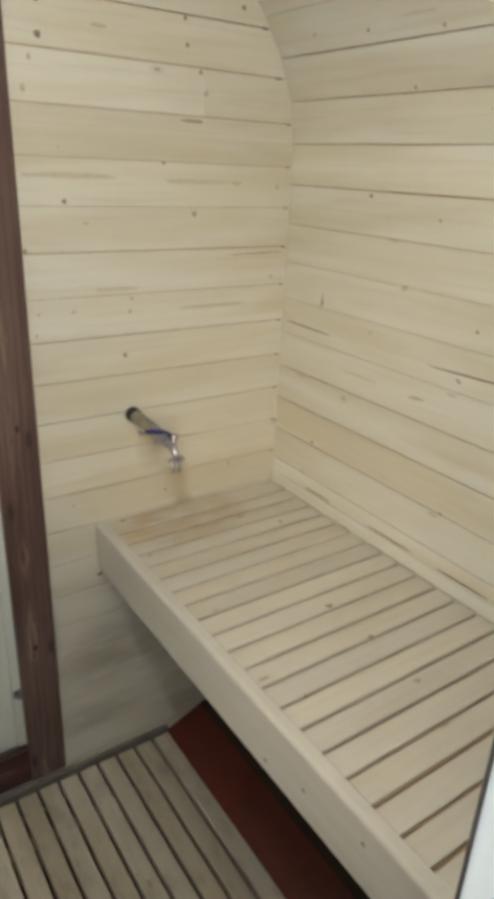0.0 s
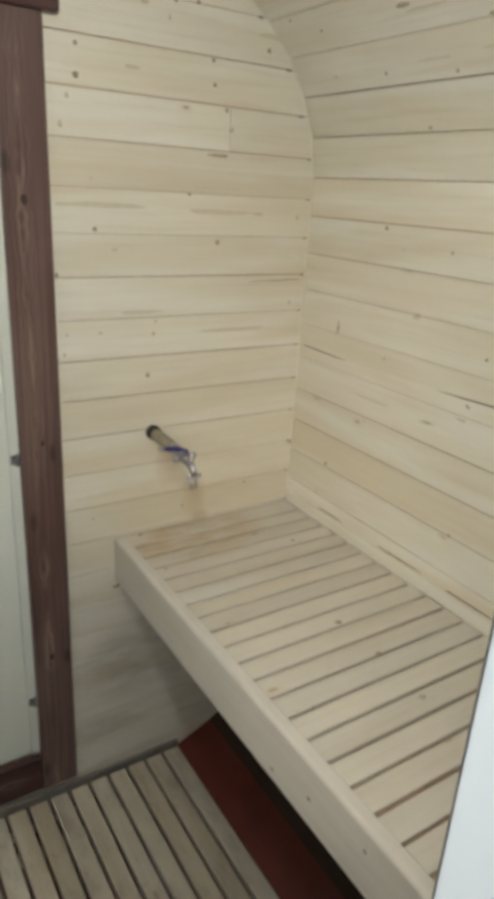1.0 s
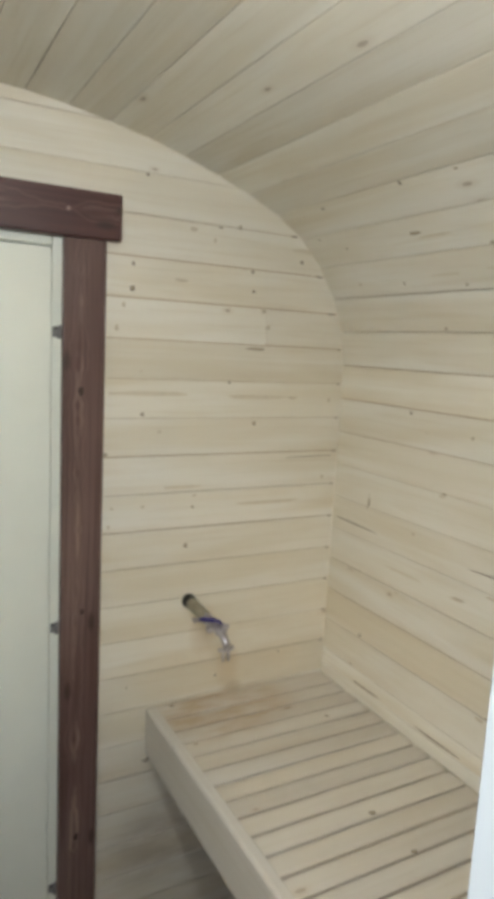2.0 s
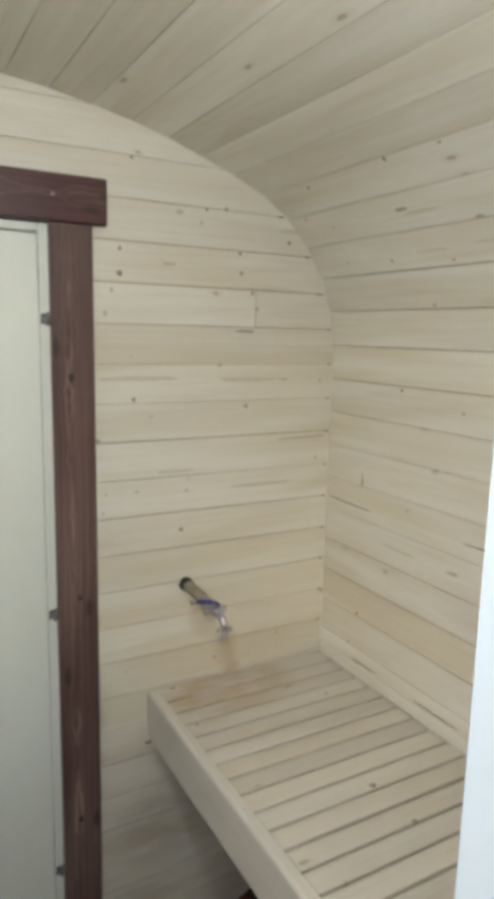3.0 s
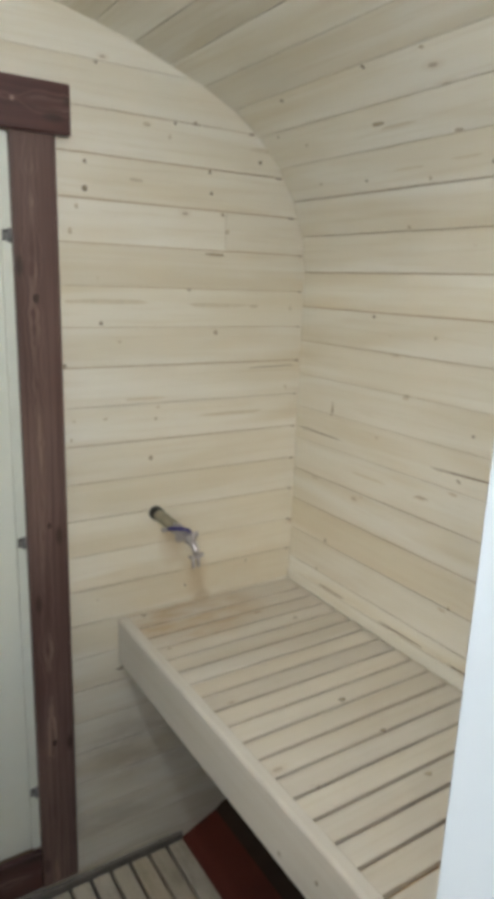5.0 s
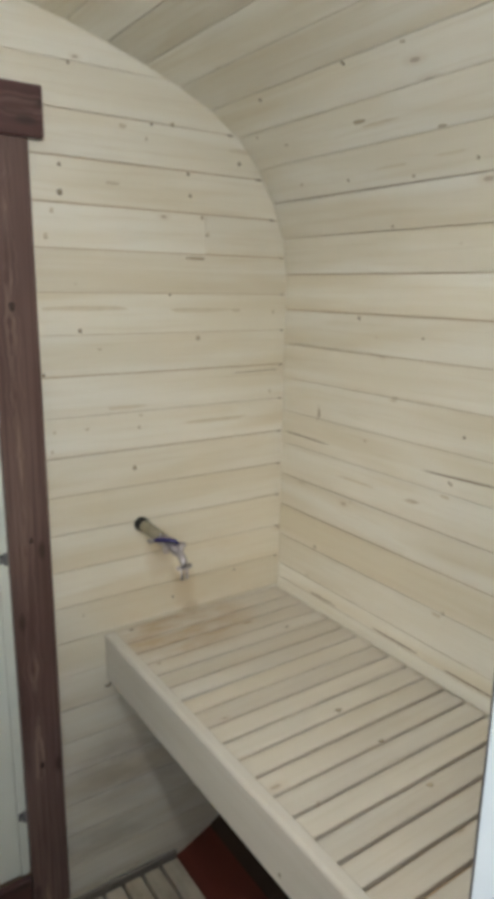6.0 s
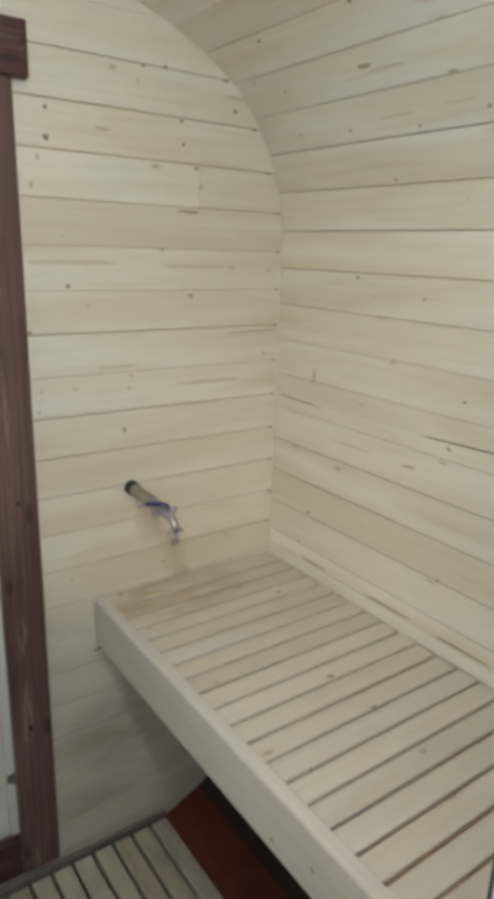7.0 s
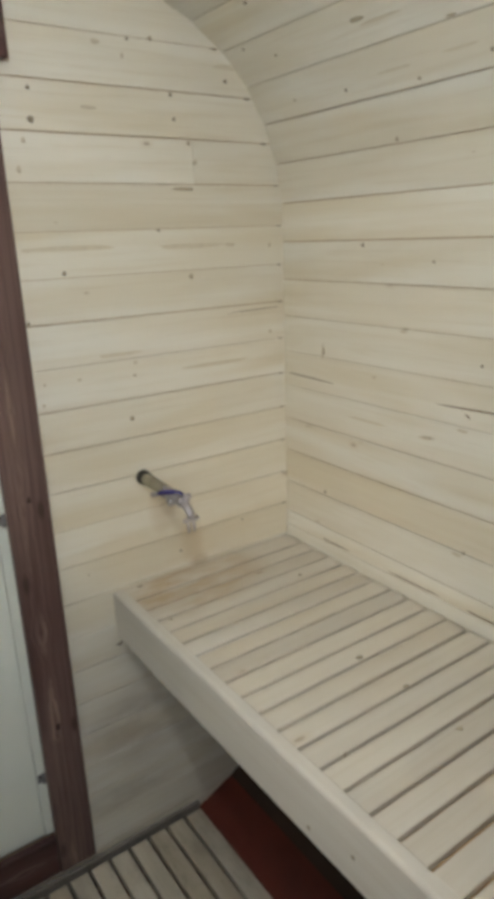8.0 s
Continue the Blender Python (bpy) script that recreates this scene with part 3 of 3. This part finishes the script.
def wall_board(x0, x1, z0, z1):
    """One board of the door wall, cut to the barrel's outline; its own x along the grain."""
    z0 = max(z0, -0.19)
    back = clip([(x0, z0), (x1, z0), (x1, z1), (x0, z1)], hull_face)
    gap = random.choice((0.0014, 0.0020, 0.0024, 0.0028))
    face = clip([(x0, z0 + gap), (x1 - 0.0006, z0 + gap), (x1 - 0.0006, z1), (x0, z1)], hull_face)
    if len(back) < 3 or len(face) < 3:
        return
    bm = bmesh.new()
    m = frame_of(((x0 + x1) / 2, BACK, z0), (1, 0, 0), (0, 0, 1))
    inv = m.inverted()
    prism(bm, back, BACK + 0.0044, BACK + 0.0175, "y")
    for f in bm.faces:
        f.material_index = 1
    prism(bm, face, BACK, BACK + 0.0044, "y")
    bm.transform(inv)
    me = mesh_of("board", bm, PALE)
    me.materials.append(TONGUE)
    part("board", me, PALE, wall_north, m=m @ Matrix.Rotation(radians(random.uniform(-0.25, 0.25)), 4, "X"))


for k in range(-18, 10):
    z0, z1 = JOINT + ROW * k, JOINT + ROW * (k + 1)
    if z1 < -0.15:
        continue
    if z0 < DOOR_T and z1 > DOOR_B:
        ends = [(DOOR_R, 0.02), (-2.05, DOOR_L)]
    else:
        ends = [(-2.05, 0.02)]
    if k == 3:
        ends = [(DOOR_R, -0.2365), (-0.2355, 0.02), (-2.05, DOOR_L)]
    for x0, x1 in ends:
        wall_board(x0, x1, z0, z1)

# ---- boards of the side walls ----
LONG = BACK + 0.003 - FRONT
side_boards = []
for gap in (0.0014, 0.0020, 0.0025, 0.0030):
    bm = board(LONG, PITCH, 0.018, gap, 0.0043)
    for f in bm.faces:
        low_face = f.calc_center_median()
        f.material_index = 1 if abs(low_face.z + 0.0043) < 0.0002 and low_face.y < 0.004 else 0
    me = mesh_of("board", bm, PALE)
    me.materials.append(TONGUE)
    side_boards.append(me)
for hull, wall, sign in ((right, wall_east, 1), (left, wall_west, -1)):
    for k in range(LOWER, UPPER):
        a, b = Vector((hull[k][0], 0, hull[k][1])), Vector((hull[k + 1][0], 0, hull[k + 1][1]))
        up = (b - a).normalized()
        if sign > 0:
            m = frame_of(Vector((a.x, BACK + 0.003, a.z)) + up * 0.0, (0, -1, 0), up)
        else:
            m = frame_of(Vector((a.x, FRONT, a.z)) + up * 0.0, (0, 1, 0), up)
        wide = (b - a).length / PITCH
        part("board", random.choice(side_boards), PALE, wall, m=m @ Matrix.Rotation(radians(random.uniform(-0.25, 0.25)), 4, "X") @ Matrix.Diagonal((1, wide, 1, 1)))


# ---- knots and splits ----
def knot(parent, m, rx, ry, material):
    """A flat oval knot a hair proud of its board."""
    bm = bmesh.new()
    ring = [(rx * math.cos(a) * (1 + 0.16 * math.sin(3 * a + rx * 900)), ry * math.sin(a) * (1 + 0.12 * math.cos(2 * a))) for a in (2 * math.pi * j / 14 for j in range(14))]
    prism(bm, ring, 0.0, 0.0005, "z")
    part("knot", bm, material, parent, m=m)


for x, z, r, dark in ((-0.583, 1.778, 5.5, 1), (-0.582, 1.832, 3.5, 1), (-0.278, 1.796, 3.5, 1), (-0.283, 1.842, 3.5, 1), (-0.554, 2.023, 3, 1),
                      (-0.373, 1.934, 3, 1), (-0.322, 1.940, 4, 0), (-0.246, 1.751, 4, 0), (-0.234, 1.712, 3, 1), (-0.145, 1.878, 4, 1),
                      (-0.552, 1.498, 4, 1), (-0.258, 1.475, 5, 0), (-0.333, 1.576, 3, 1), (-0.637, 1.406, 3.5, 1), (-0.432, 1.175, 5, 0),
                      (-0.042, 1.331, 2.5, 1), (-0.418, 1.272, 3, 0), (-0.334, 0.817, 3, 1), (-0.146, 0.849, 2.5, 1), (-0.574, 0.830, 2, 0), (-0.524, 0.626, 3, 1)):
    knot(wall_north, frame_of((x, BACK, z), (1, 0, 0), (0, 0, 1)), r * 0.0011, r * 0.0013, KNOT if dark else RESIN)
for x, z, rx, rz in ((-0.509, 1.457, 6.0, 3.5), (-0.545, 1.280, 5.0, 3.5), (-0.413, 1.300, 5.0, 3.5), (-0.620, 1.280, 3.0, 4.0), (-0.627, 1.237, 3.5, 4.0), (-0.617, 1.691, 4.5, 8.0),
                     (-0.602, 1.742, 4.0, 6.0), (-0.036, 1.536, 4.0, 7.0), (-0.040, 1.329, 5.0, 4.0), (-0.441, 1.922, 9.0, 5.0), (-0.386, 1.904, 3.0, 6.0), (-0.468, 1.806, 16.0, 4.0),
                     (-0.456, 1.401, 10.0, 2.0), (-0.558, 1.596, 3.0, 3.0), (-0.231, 1.714, 4.5, 6.0), (-0.150, 1.540, 14.0, 4.0), (-0.620, 1.545, 12.0, 4.0)):
    knot(wall_north, frame_of((x, BACK - 0.0001, z), (1, 0, 0), (0, 0, 1)), rx * 0.001, rz * 0.001, SOFT_KNOT)
knot(wall_north, frame_of((-0.263, BACK, 1.659), (1, 0, 0), (0, 0, 1)), 0.026, 0.004, RESIN)
knot(wall_north, frame_of((-0.08, BACK, 1.386), (1, 0, 0.02), (0, 0, 1)), 0.075, 0.0011, CRACK)
for y, z, rx, ry, dark in ((-0.277, 1.531, 3.5, 4, 1), (-0.404, 1.365, 6, 2, 0), (-0.152, 1.290, 2.2, 9, 0), (-0.593, 1.313, 3, 3, 1), (-0.156, 0.935, 3.5, 4, 1),
                           (-0.127, 0.843, 3, 3, 0), (-0.580, 0.928, 4, 3, 0), (-0.469, 1.498, 3, 3, 0), (-0.475, 1.149, 14, 1.6, 0), (-0.095, 1.095, 12, 1.2, 0)):
    knot(wall_east, frame_of((0.004, y, z), (0, -1, 0), (0, 0, 1)), rx * 0.0012, ry * 0.0012, KNOT if dark else RESIN)
knot(wall_east, frame_of((0.004, -0.600, 1.2275), (0, -1, 0.04), (0, 0, 1)), 0.096, 0.0020, CRACK)
knot(wall_east, frame_of((0.004, -0.569, 1.212), (0, -1, -0.6), (0, 0, 1)), 0.007, 0.0025, KNOT)
knot(wall_east, frame_of((0.004, -0.148, 1.290), (0, -0.10, 1), (0, 1, 0)), 0.021, 0.0014, RESIN)
for y, z, rx, rz in ((-0.559, 1.181, 12.0, 3.0), (-0.464, 1.146, 16.0, 2.2), (-0.280, 1.095, 5.0, 3.0), (-0.564, 0.918, 12.0, 4.0), (-0.398, 1.359, 10.0, 3.0)):
    knot(wall_east, frame_of((0.0039, y, z), (0, -1, 0), (0, 0, 1)), rx * 0.001, rz * 0.001, SOFT_KNOT)
# The shaded gaps above the back batten, drawn as dark slivers.
for y, half in ((-0.190, 0.050), (-0.450, 0.070), (-0.655, 0.065)):
    knot(wall_east, frame_of((0.004, y, 0.8035), (0, -1, 0.012), (0, 0, 1)), half, 0.0020, CRACK)
knot(wall_east, frame_of((0.004, -0.095, 1.2195), (0, -1, -0.02), (0, 0, 1)), 0.085, 0.0022, KNOT)
for x, y, r, dark in ((-0.245, -0.541, 6, 1), (-0.240, -0.657, 5, 1), (-0.253, -0.786, 5.5, 0), (-0.123, -0.209, 4, 1), (-0.470, -0.189, 4, 0), (-0.458, -0.015, 5, 1), (-0.358, -0.500, 3, 0)):
    knot(bench, frame_of((x, y, TOP - 0.001), (1, 0, 0), (0, 1, 0)), r * 0.0013, r * 0.0011, KNOT if dark else RESIN)
for y, z in ((-0.816, 0.700), (-0.945, 0.727), (-0.717, 0.670)):
    knot(bench, frame_of((-0.522, y, z), (0, -1, 0), (0, 0, 1)), 0.0042, 0.0042, KNOT)
knot(wall_north, frame_of((-0.512, BACK, 0.628), (1, 0, 0.9), (0, 0, 1)), 0.011, 0.004, CRACK)
for x, z, rx, rz in ((-0.699, 1.550, 0.0065, 0.011), (-0.697, 0.485, 0.0055, 0.010), (-0.690, 1.050, 0.004, 0.008)):
    knot(casing, frame_of((x, -0.020, z), (1, 0, 0), (0, 0, 1)), rx, rz, STAIN_KNOT)
bm = bmesh.new()
tube(bm, [(-0.731, -0.0255, 1.924), (-0.731, -0.0268, 1.924)], 0.0045, 12)
part("screw_plug", bm, PLUG, casing, "pale wooden screw plug")
# faint streaks and the dark ends of the joints
for x, z, rx, ry in ((-0.255, 1.541, 0.085, 0.0060), (-0.53, 1.546, 0.095, 0.0060), (-0.10, 1.376, 0.090, 0.0016), (-0.45, 1.322, 0.050, 0.0040), (-0.13, 1.905, 0.045, 0.0060), (-0.20, 1.270, 0.090, 0.0050)):
    knot(wall_north, frame_of((x, BACK - 0.0003, z), (1, 0, 0), (0, 0, 1)), rx, ry, STREAK)
for k in range(-6, 4):
    knot(wall_north, frame_of((-0.008 - 0.006 * (k > 2), BACK - 0.0002, JOINT + ROW * k), (1, 0, 0), (0, 0, 1)), 0.0060, 0.0022, KNOT)
for k, x in ((4, -0.048), (5, -0.090), (6, -0.172), (7, -0.315)):
    knot(wall_north, frame_of((x, BACK - 0.0002, JOINT + ROW * k), (1, 0, 0), (0, 0, 1)), 0.0085, 0.0030, KNOT)


def shell_knot(k, u, y, rx, ry, material):
    """A knot on board k of the curved side wall, u across the board."""
    a, b = Vector((right[k][0], 0, right[k][1])), Vector((right[k + 1][0], 0, right[k + 1][1]))
    at = a.lerp(b, u)
    knot(wall_east, frame_of((at.x, y, at.z), (0, -1, 0), b - a), rx * 0.001, ry * 0.001, material)


for k, u, y, rx, ry, dark in ((32, 0.81, -0.174, 5, 4, 1), (32, 0.94, -0.437, 4, 6, 1), (32, 0.92, -0.576, 5, 3, 0), (31, 0.88, -0.069, 3, 3, 1), (31, 0.49, -0.148, 4, 3, 0),
                              (31, 0.58, -0.383, 16, 5, 0), (30, 0.41, -0.134, 3, 3, 0), (30, 0.31, -0.286, 3, 4, 1), (30, 0.16, -0.463, 3.5, 4, 0), (30, 0.32, -0.615, 3, 4, 1),
                              (29, 0.11, -0.381, 4, 4, 0), (31, 0.06, -0.561, 10, 3, 0)):
    shell_knot(k, u, y, rx, ry, KNOT if dark else RESIN)
for k, u, y, rx, ry in ((31, 0.45, -0.43, 45, 3.5), (30, 0.45, -0.42, 40, 2.5), (30, 0.5, -0.56, 35, 3), (22, 0.55, -0.30, 60, 3)):
    shell_knot(k, u, y, rx, ry, STREAK)
